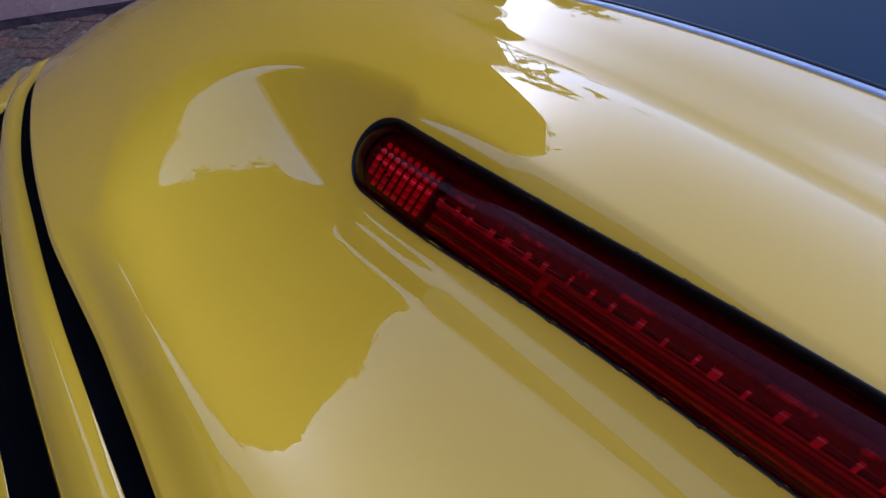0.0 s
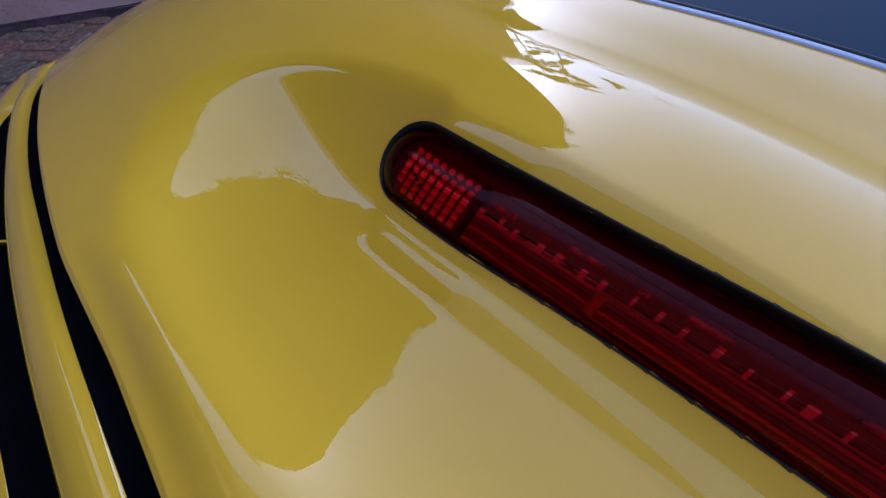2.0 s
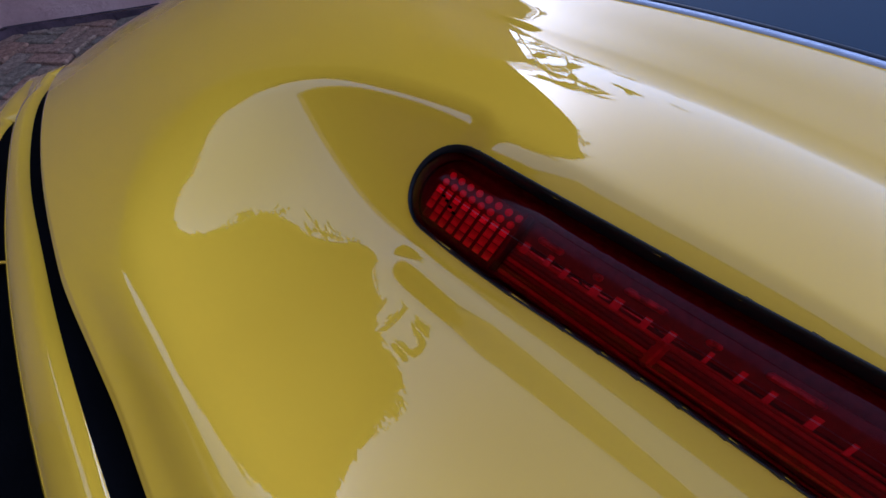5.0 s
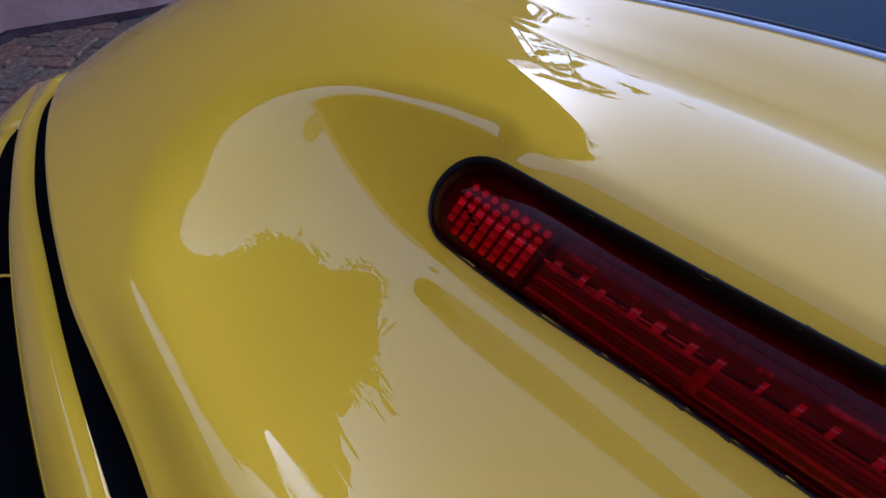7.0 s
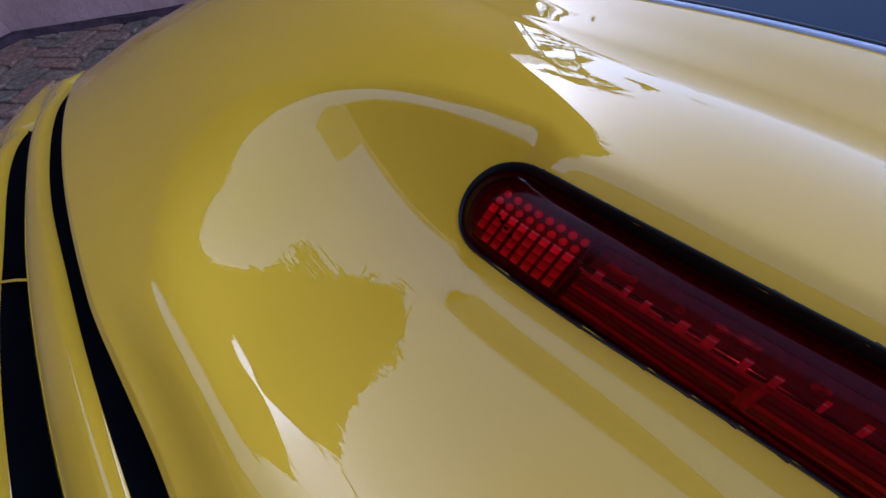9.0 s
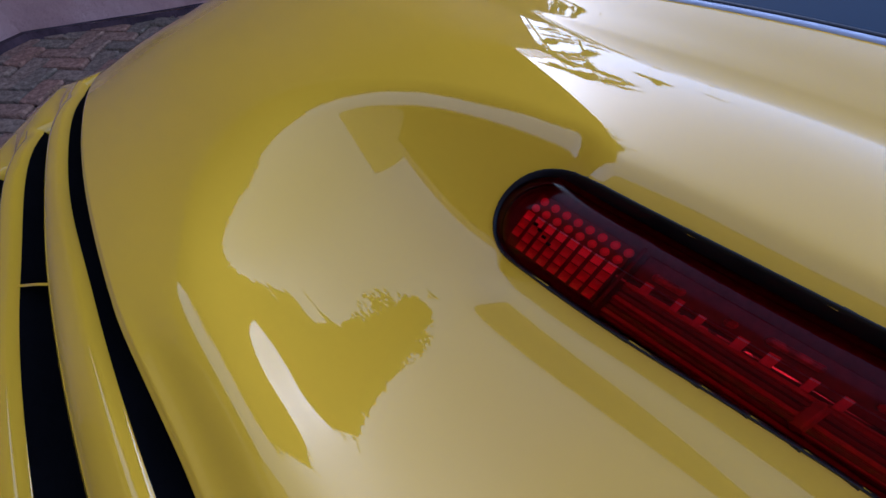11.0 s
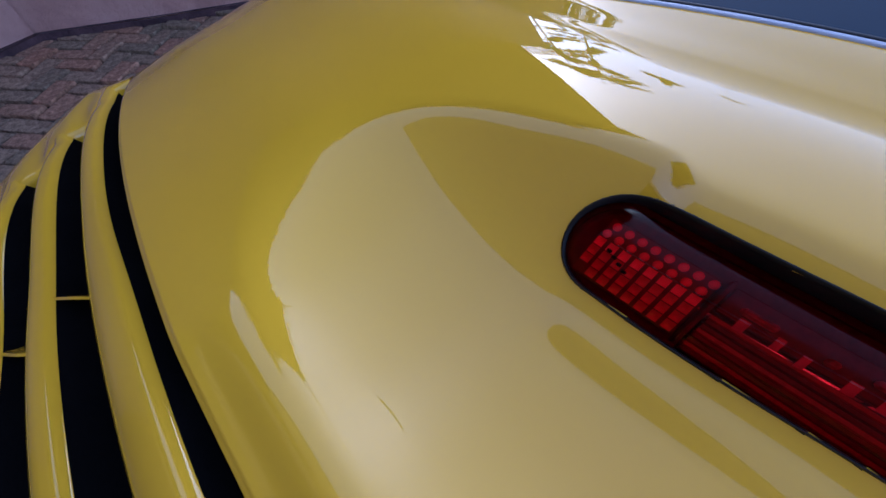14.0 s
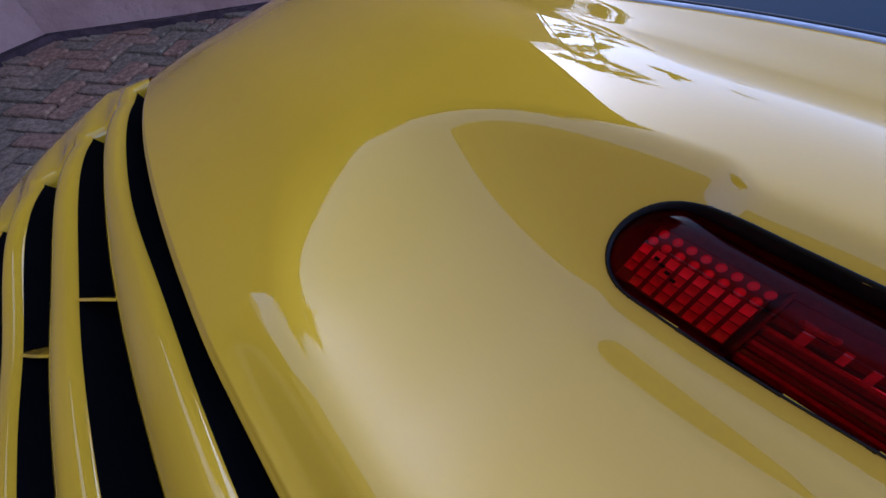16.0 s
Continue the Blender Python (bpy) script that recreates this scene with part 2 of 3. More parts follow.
def build_deck():
    ws = np.concatenate([np.arange(0, 0.40, 0.0014), np.arange(0.40, 0.66, 0.008), np.arange(0.66, 1.60, 0.03)])
    ws = np.concatenate([-ws[:0:-1], ws])
    ts = np.linspace(0, 0.40, 250)
    nt_, nb = len(ts), 7
    verts = []
    norms = []
    for w in ws:
        a = abs(w)
        u, drop = side_profile(a)
        uc = min(a, 0.66)
        sgn = 1 if w >= 0 else -1
        ye = float(lid_edge(np.array(u)))
        yf = 0.185 - 0.5 * min(u, 0.3) ** 2
        ys = ye + ts * (yf - ye) / 0.40
        zs = deck_z(np.array(uc), ys, sgn) - drop
        # rolled rear edge and its return
        for k in range(nb):
            an = radians(100) * (1 - k / nb)
            verts.append((XC + sgn * u, ye + 0.004 * (1 - math.sin(an)) - 0.004, zs[0] - 0.0045 * (1 - math.cos(an)) - 0.002 - (0.022 if k == 0 else 0)))
            norms.append((0, 0, 0))
        e = 0.0004
        gx = (deck_z(np.array(uc + e), ys, sgn) - deck_z(np.array(abs(uc - e)), ys, sgn)) / (2 * e) * sgn if a > e else 0 * ys
        gy = (deck_z(np.array(uc), ys + e, sgn) - deck_z(np.array(uc), ys - e, sgn)) / (2 * e)
        for k, (y, z) in enumerate(zip(ys, zs)):
            verts.append((XC + sgn * u, y, z))
            norms.append(Vector((-gx[k], -gy[k], 1)).normalized() if a < 0.64 and k > 0 else (0, 0, 0))
    nv = nt_ + nb
    V = np.array(verts)
    l = V[:, 0] - XC
    ly, lz = lamp_line(l)
    w = ((V[:, 1] - ly) * CT + (V[:, 2] - lz) * ST) / lamp_slim(l)
    dist = np.hypot(np.maximum(np.abs(l) - LAMP_SPINE, 0), w + 0.0024)
    hole = (dist < 0.0200) & (np.abs(V[:, 1] - ly) < 0.05)
    faces = [f for f in grid_faces(len(ws), nv) if not any(hole[i] for i in f)]
    me = mesh_of("rear_lid", verts, faces, PAINT)
    # the rear edge's return is blackened to paint in the shade of the gap
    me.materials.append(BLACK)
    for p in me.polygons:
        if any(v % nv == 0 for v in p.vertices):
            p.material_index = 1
    me.normals_split_custom_set_from_vertices(norms)
    return me


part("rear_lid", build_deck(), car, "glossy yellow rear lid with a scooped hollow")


# ---- the high brake lamp ----
def stadium(half, r, n=20):
    pts = []
    for k in range(n + 1):
        a = -math.pi / 2 + math.pi * k / n
        pts.append((half + r * math.cos(a), r * math.sin(a)))
    for k in range(n + 1):
        a = math.pi / 2 + math.pi * k / n
        pts.append((-half + r * math.cos(a), r * math.sin(a)))
    return pts


def densify(pts, gap=0.006):
    out = []
    for a, b in zip(pts, pts[1:] + pts[:1]):
        n = max(1, int(math.dist(a, b) / gap))
        out += [(a[0] + (b[0] - a[0]) * i / n, a[1] + (b[1] - a[1]) * i / n) for i in range(n)]
    return out


def rings(name, profile, mat, closed=False):
    """A ring or shell over stadium outlines; profile: rows of radius, height and shift across."""
    base = densify(stadium(LAMP_SPINE, 1e-3))
    dirs = []
    for x, y in base:
        cx = max(-LAMP_SPINE, min(LAMP_SPINE, x))
        d = Vector((x - cx, y, 0))
        dirs.append((cx, d.normalized() if d.length > 1e-6 else Vector((0, 1 if y > 0 else -1, 0))))
    n = len(dirs)
    verts, faces = [], []
    for r, h, sh in profile:
        verts += [lamp_point(cx + d.x * r, d.y * r + sh, h) for cx, d in dirs]
    m = len(profile)
    for i in range(m if closed else m - 1):
        j = (i + 1) % m
        for k in range(n):
            q = (k + 1) % n
            faces.append((i * n + k, i * n + q, j * n + q, j * n + k))
    return mesh_of(name, verts, faces, mat)


LS, SS, DW = -0.0031, -0.0023, -0.0024        # how low the lens, its seal and its inner parts sit across the lamp
lamp = part("brake_lamp", rings("lamp_housing", [(0.0192, 0.0, LS), (0.0190, -0.014, LS), (0.0172, -0.0145, LS), (0.0004, -0.0145, LS)], TRAY_DARK), car, "long red high brake lamp in a black rubber seal")


def deck_height(l, w):
    """How far the painted skin stands out of the lamp's plane."""
    l, w = np.asarray(l, float), np.asarray(w, float)
    lo, hi = np.full(l.shape, -0.03), np.full(l.shape, 0.03)
    ly, lz = lamp_line(l)
    w = w * lamp_slim(l)
    for _ in range(30):
        m = (lo + hi) / 2
        y = ly + w * CT - m * ST
        z = lz + w * ST + m * CT
        low = z < deck_z(np.abs(l), y, np.where(l < 0, -1, 1))
        lo, hi = np.where(low, m, lo), np.where(low, hi, m)
    return lo - 0.16 * w / lamp_slim(l)


def seal_mesh():
    """Rubber lip lying on the paint, falling inwards to the lens."""
    base = densify(stadium(LAMP_SPINE, 1e-3), 0.004)
    cx = np.array([max(-LAMP_SPINE, min(LAMP_SPINE, x)) for x, y in base])
    d = np.array([(x - c, y) for (x, y), c in zip(base, cx)])
    d /= np.maximum(np.linalg.norm(d, axis=1), 1e-9)[:, None]
    n = len(base)
    verts = []
    prof = [(0.0232, 1, -0.0020, 0), (0.0220, 1, -0.0006, 0), (0.0216, 1, 0.0003, 0), (0.0214, 1, 0.0009, 0), (0.0212, 1, 0.0012, 0.05), (0.0209, 1, 0.0012, 0.15), (0.0206, 0.97, 0.0011, 0.3), (0.0202, 0.8, 0.0009, 0.5), (0.0198, 0.4, 0.0006, 0.75), (0.0194, 0.05, 0.0005, 0.95), (0.0190, 0, -0.010, 1)]
    for r, m, off, sh in prof:
        l, w = cx + d[:, 0] * r, d[:, 1] * r + SS + (LS - SS) * sh
        h = m * deck_height(l, w) + off
        verts += [lamp_point(*q) for q in zip(l, w, h)]
    faces = [(i * n + k, i * n + (k + 1) % n, (i + 1) * n + (k + 1) % n, (i + 1) * n + k) for i in range(len(prof) - 1) for k in range(n)]
    return mesh_of("seal", verts, faces, RUBBER)


part("seal", seal_mesh(), lamp, "black rubber seal")
DOME = [(0.0191 * k, 0.0080 * (1 - k ** 2.6) + 0.0004) for k in (1.0, 0.985, 0.96, 0.93, 0.89, 0.84, 0.78, 0.71, 0.63, 0.54, 0.44, 0.33, 0.21, 0.10, 0.015)]
part("lens", rings("lens", [(r, h, LS) for r, h in DOME], LENS), lamp, "domed clear deep red lens")


def lamp_box(name, l0, l1, w0, w1, h0, h1, mat, bev=0.0004):
    me = box_mesh(name, (l1 - l0, w1 - w0, h1 - h0), mat, bev, 1)
    cl, cw, ch = (l0 + l1) / 2, (w0 + w1) / 2 + DW, (h0 + h1) / 2
    for v in me.vertices:
        v.co = lamp_point(cl + v.co.x, cw + v.co.y, ch + v.co.z)
    return me


def facet_mesh(l, w, s, h, mat):
    """A small dished reflector cell."""
    w += DW
    n = 5
    verts = []
    for i in range(n):
        for j in range(n):
            a, b = -1 + 2 * i / (n - 1), -1 + 2 * j / (n - 1)
            verts.append(lamp_point(l + a * s / 2, w + b * s / 2, h - 0.0016 * (1 - a * a) * (1 - b * b)))
    return mesh_of("reflector_cell", verts, grid_faces(n, n), mat)


def dot_mesh(l, w, r, h, mat):
    """A small round bead."""
    w += DW
    verts = [lamp_point(l, w, h + r * 0.8)]
    n = 10
    for a, k in ((0.5, 0.66), (0.87, 0.4), (1.0, 0.0)):
        verts += [lamp_point(l + r * a * math.cos(q * 2 * math.pi / n), w + r * a * math.sin(q * 2 * math.pi / n), h + r * k) for q in range(n)]
    faces = [(0, 1 + q, 1 + (q + 1) % n) for q in range(n)]
    for b in (0, 1):
        faces += [(1 + b * n + q, 1 + (b + 1) * n + q, 1 + (b + 1) * n + (q + 1) % n, 1 + b * n + (q + 1) % n) for q in range(n)]
    return mesh_of("bead", verts, faces, mat)


def span_of(side, a, b):
    return min(side * a, side * b), max(side * a, side * b)


for side in (-1, 1):
    for row in range(6):
        w = 0.0082 - row * 0.0043
        for col in range(8):
            l = LAMP_SPINE + 0.0078 - col * 0.0056 - (0.0 if row else 0.0015)
            if math.hypot(max(l - LAMP_SPINE, 0), w + DW - LS) > 0.0142:
                continue
            if row < 2:
                part("reflector_bead", dot_mesh(side * l, w, 0.0019, -0.0072, CELL_WHITE), lamp)
            else:
                part("reflector_cell", facet_mesh(side * l, w, 0.0039, -0.0060, CELL_WHITE if row < 3 else AMBER), lamp)
    part("cell_tray", lamp_box("cell_tray", *span_of(side, LAMP_SPINE - 0.0345, LAMP_SPINE + 0.010), -0.0160, 0.0110, -0.0105, -0.0078, TRAY), lamp)
    part("divider", lamp_box("divider", *span_of(side, LAMP_SPINE - 0.0370, LAMP_SPINE - 0.0357), -0.0175, 0.0120, -0.013, -0.002, TRAY_DARK), lamp)
    # dark soldered scrap behind the lens
    for dl, dw in ((0.0022, -0.0022), (-0.0008, -0.0034), (-0.0040, -0.0048), (-0.0072, -0.0062)):
        part("wire_scrap", lamp_box("wire_scrap", *span_of(side, LAMP_SPINE + dl - 0.0011, LAMP_SPINE + dl + 0.0011), dw - 0.0007, dw + 0.0007, -0.0030, -0.0020, BLACK, 0.0003), lamp)

# middle run of the lamp: long ribbed diffusers, pale flakes imitating lens reflections, an upper reflector strip
RUN = LAMP_SPINE - 0.039
part("upper_reflector", lamp_box("upper_reflector", -RUN, RUN, 0.0010, 0.0120, -0.0125, -0.0100, TRAY_DARK), lamp)
for k in range(8):
    w = -0.0185 + k * 0.0022
    part("diffuser_rib", lamp_box("diffuser_rib", -RUN, RUN, w, w + 0.0019, -0.0125, -0.0072 - 0.0005 * (k % 3), (TRAY, TRAY_RED, TRAY)[k % 3], 0.0004), lamp)
glint_rng = random.Random(4)
for side in (-1, 1):
    for k in range(13):
        l = side * (0.004 + k * 0.0096 + glint_rng.uniform(-0.0016, 0.0016))
        wd = glint_rng.choice((0.0007, 0.0009, 0.0012, 0.0016))
        wc = glint_rng.uniform(-0.0008, 0.0006)
        part("lens_glint", lamp_box("lens_glint", l - wd, l + wd, -0.0036 + wc, 0.0012 + wc, 0.0030, 0.0034, GLINT, 0.0001), lamp)
    for l0, l1, w0 in ((0.018, 0.034, 0.0050), (0.047, 0.052, 0.0040), (0.066, 0.082, 0.0052), (0.090, 0.094, 0.0036), (0.108, 0.120, 0.0046)):
        part("reflector_bar", lamp_box("reflector_bar", *span_of(side, l0, l1), w0 - 0.0004, w0 + 0.0026, -0.0104, -0.0080, BAR, 0.0009), lamp)
    # rounded end of the middle module
    part("module_end", lamp_box("module_end", *span_of(side, 0.058, 0.0625), -0.0170, -0.0030, -0.0120, -0.0058, TRAY_RED, 0.0018), lamp)
    for w in (-0.0165, -0.0040):
        part("module_rim", lamp_box("module_rim", *span_of(side, 0.0, 0.060), w, w + 0.0012, -0.0120, -0.0058, TRAY_RED, 0.0005), lamp)


# ---- grille below the lid ----
GA = spline((-0.30, -0.21, -0.16, -0.124, -0.075, -0.05, -0.012, 0.0), (-0.245, -0.150, -0.106, -0.0785, -0.0478, -0.0325, -0.0075, 0.0))
GB = spline((-0.30, -0.226, -0.168, -0.114, -0.063, -0.012, 0.0), (-0.160, -0.107, -0.072, -0.046, -0.0240, -0.0040, 0.0))


def grille_z(u, dy):
    k = float(step(0.38, 0.60, u))
    ye = float(lid_edge(np.array(u)))
    base = float(DECK(ye)) - float(crown(u))
    return base + (1 - k) * float(GA(dy)) + k * float(GB(dy)) + (0.25 * (u - 0.59) * min(1.0, max(0.0, (-dy - 0.008) / 0.05)) if u > 0.59 else 0.0)


def grille_point(w, dy, dh):
    u = abs(w)
    s = 1 - 0.09 * float(step(0.38, 0.60, u))
    y = float(lid_edge(np.array(u))) + dy * s
    z = grille_z(u, dy * s)
    e = 0.002
    slope = (grille_z(u, dy * s + e) - grille_z(u, dy * s - e)) / (2 * e)
    n = math.hypot(slope, 1)
    return (XC + w, y - dh * slope / n, z + dh / n)


SLATS = ((-0.0165, -0.0490), (-0.0800, -0.1065), (-0.1430, -0.1670), (-0.2030, -0.2250), (-0.2560, -0.2760))


def slat_mesh(a, b, end):
    prof = [(a + 0.003, -0.026), (a + 0.0006, -0.010), (a, -0.0055), (a - 0.0010, -0.0026), (a - 0.0028, -0.0008), (a - 0.0055, 0.0)]
    for k in range(1, 5):
        q = k / 5
        prof.append((a - 0.0055 + (b + 0.010 - a + 0.0055) * q, 0.0012 * 4 * q * (1 - q)))
    prof += [(b + 0.010, 0.0), (b + 0.0072, -0.0009), (b + 0.0052, -0.0026), (b + 0.0012, -0.0095), (b, -0.0125), (b + 0.001, -0.026)]
    ws = np.linspace(-end, end, 151)
    def eased(w, d):
        # the first slat draws away from the lid towards the flank
        if a < -0.02:
            return d
        return d - (0.0025 + 0.0080 * float(step(0.28, 0.46, abs(w)))) * max(0.0, (d - b) / (a - b))

    verts = [grille_point(w, eased(w, d), h) for w in ws for d, h in prof]
    me = mesh_of("grille_slat", verts, grid_faces(len(ws), len(prof), True), PAINT)
    # lower slat walls are yellow parts painted black, for the shade in the slots
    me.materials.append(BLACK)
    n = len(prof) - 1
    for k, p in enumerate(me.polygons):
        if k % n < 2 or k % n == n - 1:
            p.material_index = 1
    return me


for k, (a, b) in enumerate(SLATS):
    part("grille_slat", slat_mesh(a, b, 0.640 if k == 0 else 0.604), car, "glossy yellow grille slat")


def frame_mesh(side):
    """The end frame that the slats run into, rolling over into the flank."""
    us = [(0.592, -0.026), (0.592, -0.008), (0.5926, -0.004), (0.5945, -0.0012), (0.598, 0.0), (0.604, 0.0004), (0.610, 0.0006), (0.617, 0.0007), (0.624, 0.0007), (0.632, 0.0006), (0.640, 0.0004), (0.648, 0.0), (0.660, -0.0012), (0.668, -0.004), (0.674, -0.009), (0.677, -0.016), (0.680, -0.040), (0.684, -0.10)]
    ds = np.linspace(-0.010, -0.285, 90)
    verts = []
    for u, h in us:
        for d in ds:
            # shallow valleys where the slots run out
            v = 0.0
            for (a0, b0), (a1, b1) in zip(SLATS, SLATS[1:]):
                m, r = (b0 + a1) / 2, (b0 - a1) / 2
                v -= 0.0050 * math.exp(-((d - m) / (r * 0.8)) ** 2) * float(1 - step(0.592, 0.664, u))
            ue = u + 0.034 * float(step(-0.050, -0.022, d)) * (1 - float(step(0.60, 0.66, u)))
            x, y, z = grille_point(ue, d, (h + v) if h > -0.03 else v)
            verts.append((XC + side * ue, y, z + (h if h <= -0.03 else 0)))
    return mesh_of("grille_end_frame", verts, grid_faces(len(us), len(ds), side > 0), PAINT)


for side in (-1, 1):
    part("grille_end_frame", frame_mesh(side), car)


def bridge_mesh(side, k, u0, u1):
    """A thin kinked rib slanting across one slot."""
    b0, a1 = SLATS[k][1], SLATS[k + 1][0]
    n = 14
    verts = []
    for i in range(n + 1):
        q = i / n
        d = b0 + 0.004 + (a1 - b0 - 0.006) * q
        top = -0.0066 - 0.0062 * math.exp(-((q - 0.30) / 0.13) ** 2) + 0.0022 * q
        u = u0 + (u1 - u0) * q
        for dw in (-0.0013, 0.0013):
            verts.append(grille_point(side * (u + dw), d, top))
            verts.append(grille_point(side * (u + dw + 0.004), d, top - 0.012))
    faces = []
    for i in range(n):
        p = i * 4
        faces += [(p, p + 2, p + 6, p + 4), (p, p + 4, p + 5, p + 1), (p + 2, p + 3, p + 7, p + 6), (p + 1, p + 5, p + 7, p + 3)]
    return mesh_of("slot_rib", verts, faces, PAINT, False)


for side in (-1, 1):
    for k, (u0, u1) in enumerate(((0.350, 0.394), (0.369, 0.417), (0.392, 0.440))):
        part("slot_rib", bridge_mesh(side, k, u0, u1), car)


# added black sheet that stands in for the deep shade behind the slats
def shade_sheet_mesh():
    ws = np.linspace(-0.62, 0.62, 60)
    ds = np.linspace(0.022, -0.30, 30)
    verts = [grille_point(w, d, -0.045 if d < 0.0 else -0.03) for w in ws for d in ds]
    return mesh_of("grille_shade", verts, grid_faces(len(ws), len(ds), True), BLACK)


part("grille_shade", shade_sheet_mesh(), car, "black sheet standing in for deep shade behind the slats")


def bumper_mesh():
    ws = np.linspace(-0.69, 0.69, 80)
    prof = [(-0.276, -0.006), (-0.29, 0.0), (-0.298, -0.004)]
    verts = []
    for w in ws:
        for d, h in prof:
            verts.append(grille_point(w, d, h))
        x, y, z = grille_point(w, -0.298, -0.004)
        for k in range(1, 7):
            verts.append((x, y - 0.05 * math.sin(k / 6 * 2.2), z - (z - 0.26) * k / 6))
    return mesh_of("rear_bumper", verts, grid_faces(len(ws), len(prof) + 6, True), PAINT)


part("rear_bumper", bumper_mesh(), car)


# ---- rear window ----
def window_edge(u):
    y = 0.185 - 0.5 * min(u, 0.3) ** 2
    return y, float(deck_z(np.array(min(u, 0.66)), np.array(y)))


def strip(name, rows, mat, flip=True, half=0.60, n=90):
    """A band along the window's lower edge; rows: distance ahead of the edge and height above it."""
    ws = np.linspace(-half, half, n)
    verts = []
    for w in ws:
        y, z = window_edge(abs(w))
        verts += [(XC + w, y + a, z + b) for a, b in rows]
    return mesh_of(name, verts, grid_faces(n, len(rows), not flip), mat)


window = part("rear_window", strip("rear_window", [(0.0045, 0.0010), (0.05, 0.029), (0.15, 0.090), (0.30, 0.170), (0.50, 0.250), (0.75, 0.315)], GLASS), car, "dark tinted rear window reflecting blue sky")
part("window_trim", strip("window_trim", [(-0.0025, -0.010), (-0.0025, 0.0004), (-0.0016, 0.0011), (0.0, 0.0013), (0.0018, 0.0010), (0.0024, 0.0)], TRIM), window, "pale grey window trim")
part("window_seal", strip("window_seal", [(0.0022, 0.0), (0.0028, 0.0012), (0.0040, 0.0018), (0.0052, 0.0016), (0.0058, 0.0008)], RUBBER), window, "black rubber window seal")


def roof_mesh():
    ws = np.linspace(-0.60, 0.60, 40)
    verts = []
    for w in ws:
        y, z = window_edge(abs(w))
        for a, b in ((0.75, 0.315), (0.95, 0.345), (1.3, 0.36), (1.7, 0.34), (2.1, 0.27)):
            verts.append((XC + w, y + a, z + b))
    return mesh_of("roof", verts, grid_faces(len(ws), 5), PAINT)


part("roof", roof_mesh(), car)

# ---- ground ----
ground = thing("ground", "sandy dark ground between the clay pavers", "ground", kind="structure", data=mesh_of("ground", [(-60, -60, -0.018), (60, -60, -0.018), (60, 60, -0.018), (-60, 60, -0.018)], [(0, 1, 2, 3)], SAND))
pavement = thing("pavement", "worn clay brick paving laid in herringbone", "pavement", kind="structure")
PC = 0.100
PA = Vector((-2.55, -0.324, 0))
PU, PV = Vector((0.7071, 0.7071, 0)), Vector((0.7071, -0.7071, 0))
pave_rng = random.Random(7)
brick_meshes = []
for k in range(5):
    bm = bmesh.new()
    bmesh.ops.create_cube(bm, size=1.0)
    bmesh.ops.scale(bm, vec=(2 * PC - 0.015, PC - 0.015, 0.06), verts=bm.verts)
    bmesh.ops.bevel(bm, geom=[e for e in bm.edges if all(v.co.z > 0 for v in e.verts)], offset=0.0035, segments=1, affect='EDGES')
    for v in bm.verts:
        v.co += Vector((pave_rng.uniform(-0.003, 0.003), pave_rng.uniform(-0.003, 0.003), pave_rng.uniform(-0.0015, 0.0015) - 0.03))
    me = bpy.data.meshes.new("paver")
    bm.to_mesh(me)
    bm.free()
    me.materials.append(PAVER)
    brick_meshes.append(me)
far_v, far_f = [], []
for m in range(-60, 60):
    for n in range(-60, 60):
        k = (m - n) % 4
        if k == 0:
            c, ang = PA + PU * PC * (m + 1.0) + PV * PC * (n + 0.5), 45
        elif k == 3:
            c, ang = PA + PU * PC * (m + 0.5) + PV * PC * (n + 1.0), -45
        else:
            continue
        if not (-4.5 < c.x < 1.5 and -3.0 < c.y < 3.0):
            continue
        tilt = (pave_rng.gauss(0, 2.0), pave_rng.gauss(0, 1.3), ang + pave_rng.gauss(0, 1.2))
        mat = pose(c.x, c.y, pave_rng.gauss(0, 0.0045), *tilt)
        src = pave_rng.choice(brick_meshes)
        if -3.15 < c.x < -1.35 and -1.6 < c.y < 0.75:
            ob = part("paver", src, pavement)
            ob.matrix_basis = mat
        else:
            o = len(far_v)
            far_v += [mat @ v.co for v in src.vertices]
            far_f += [tuple(o + i for i in p.vertices) for p in src.polygons]
part("far_pavers", mesh_of("far_pavers", far_v, far_f, PAVER, False), pavement)["kind"] = "stuff"

# ---- house beside the car ----
house = thing("house", "pink rendered house wall with a damp dark foot", "house")
CORNER = Vector((-3.02, -0.39, 0))
D1, D2 = Vector((0.27, 0.963, 0)).normalized(), Vector((0.50, -0.866, 0)).normalized()


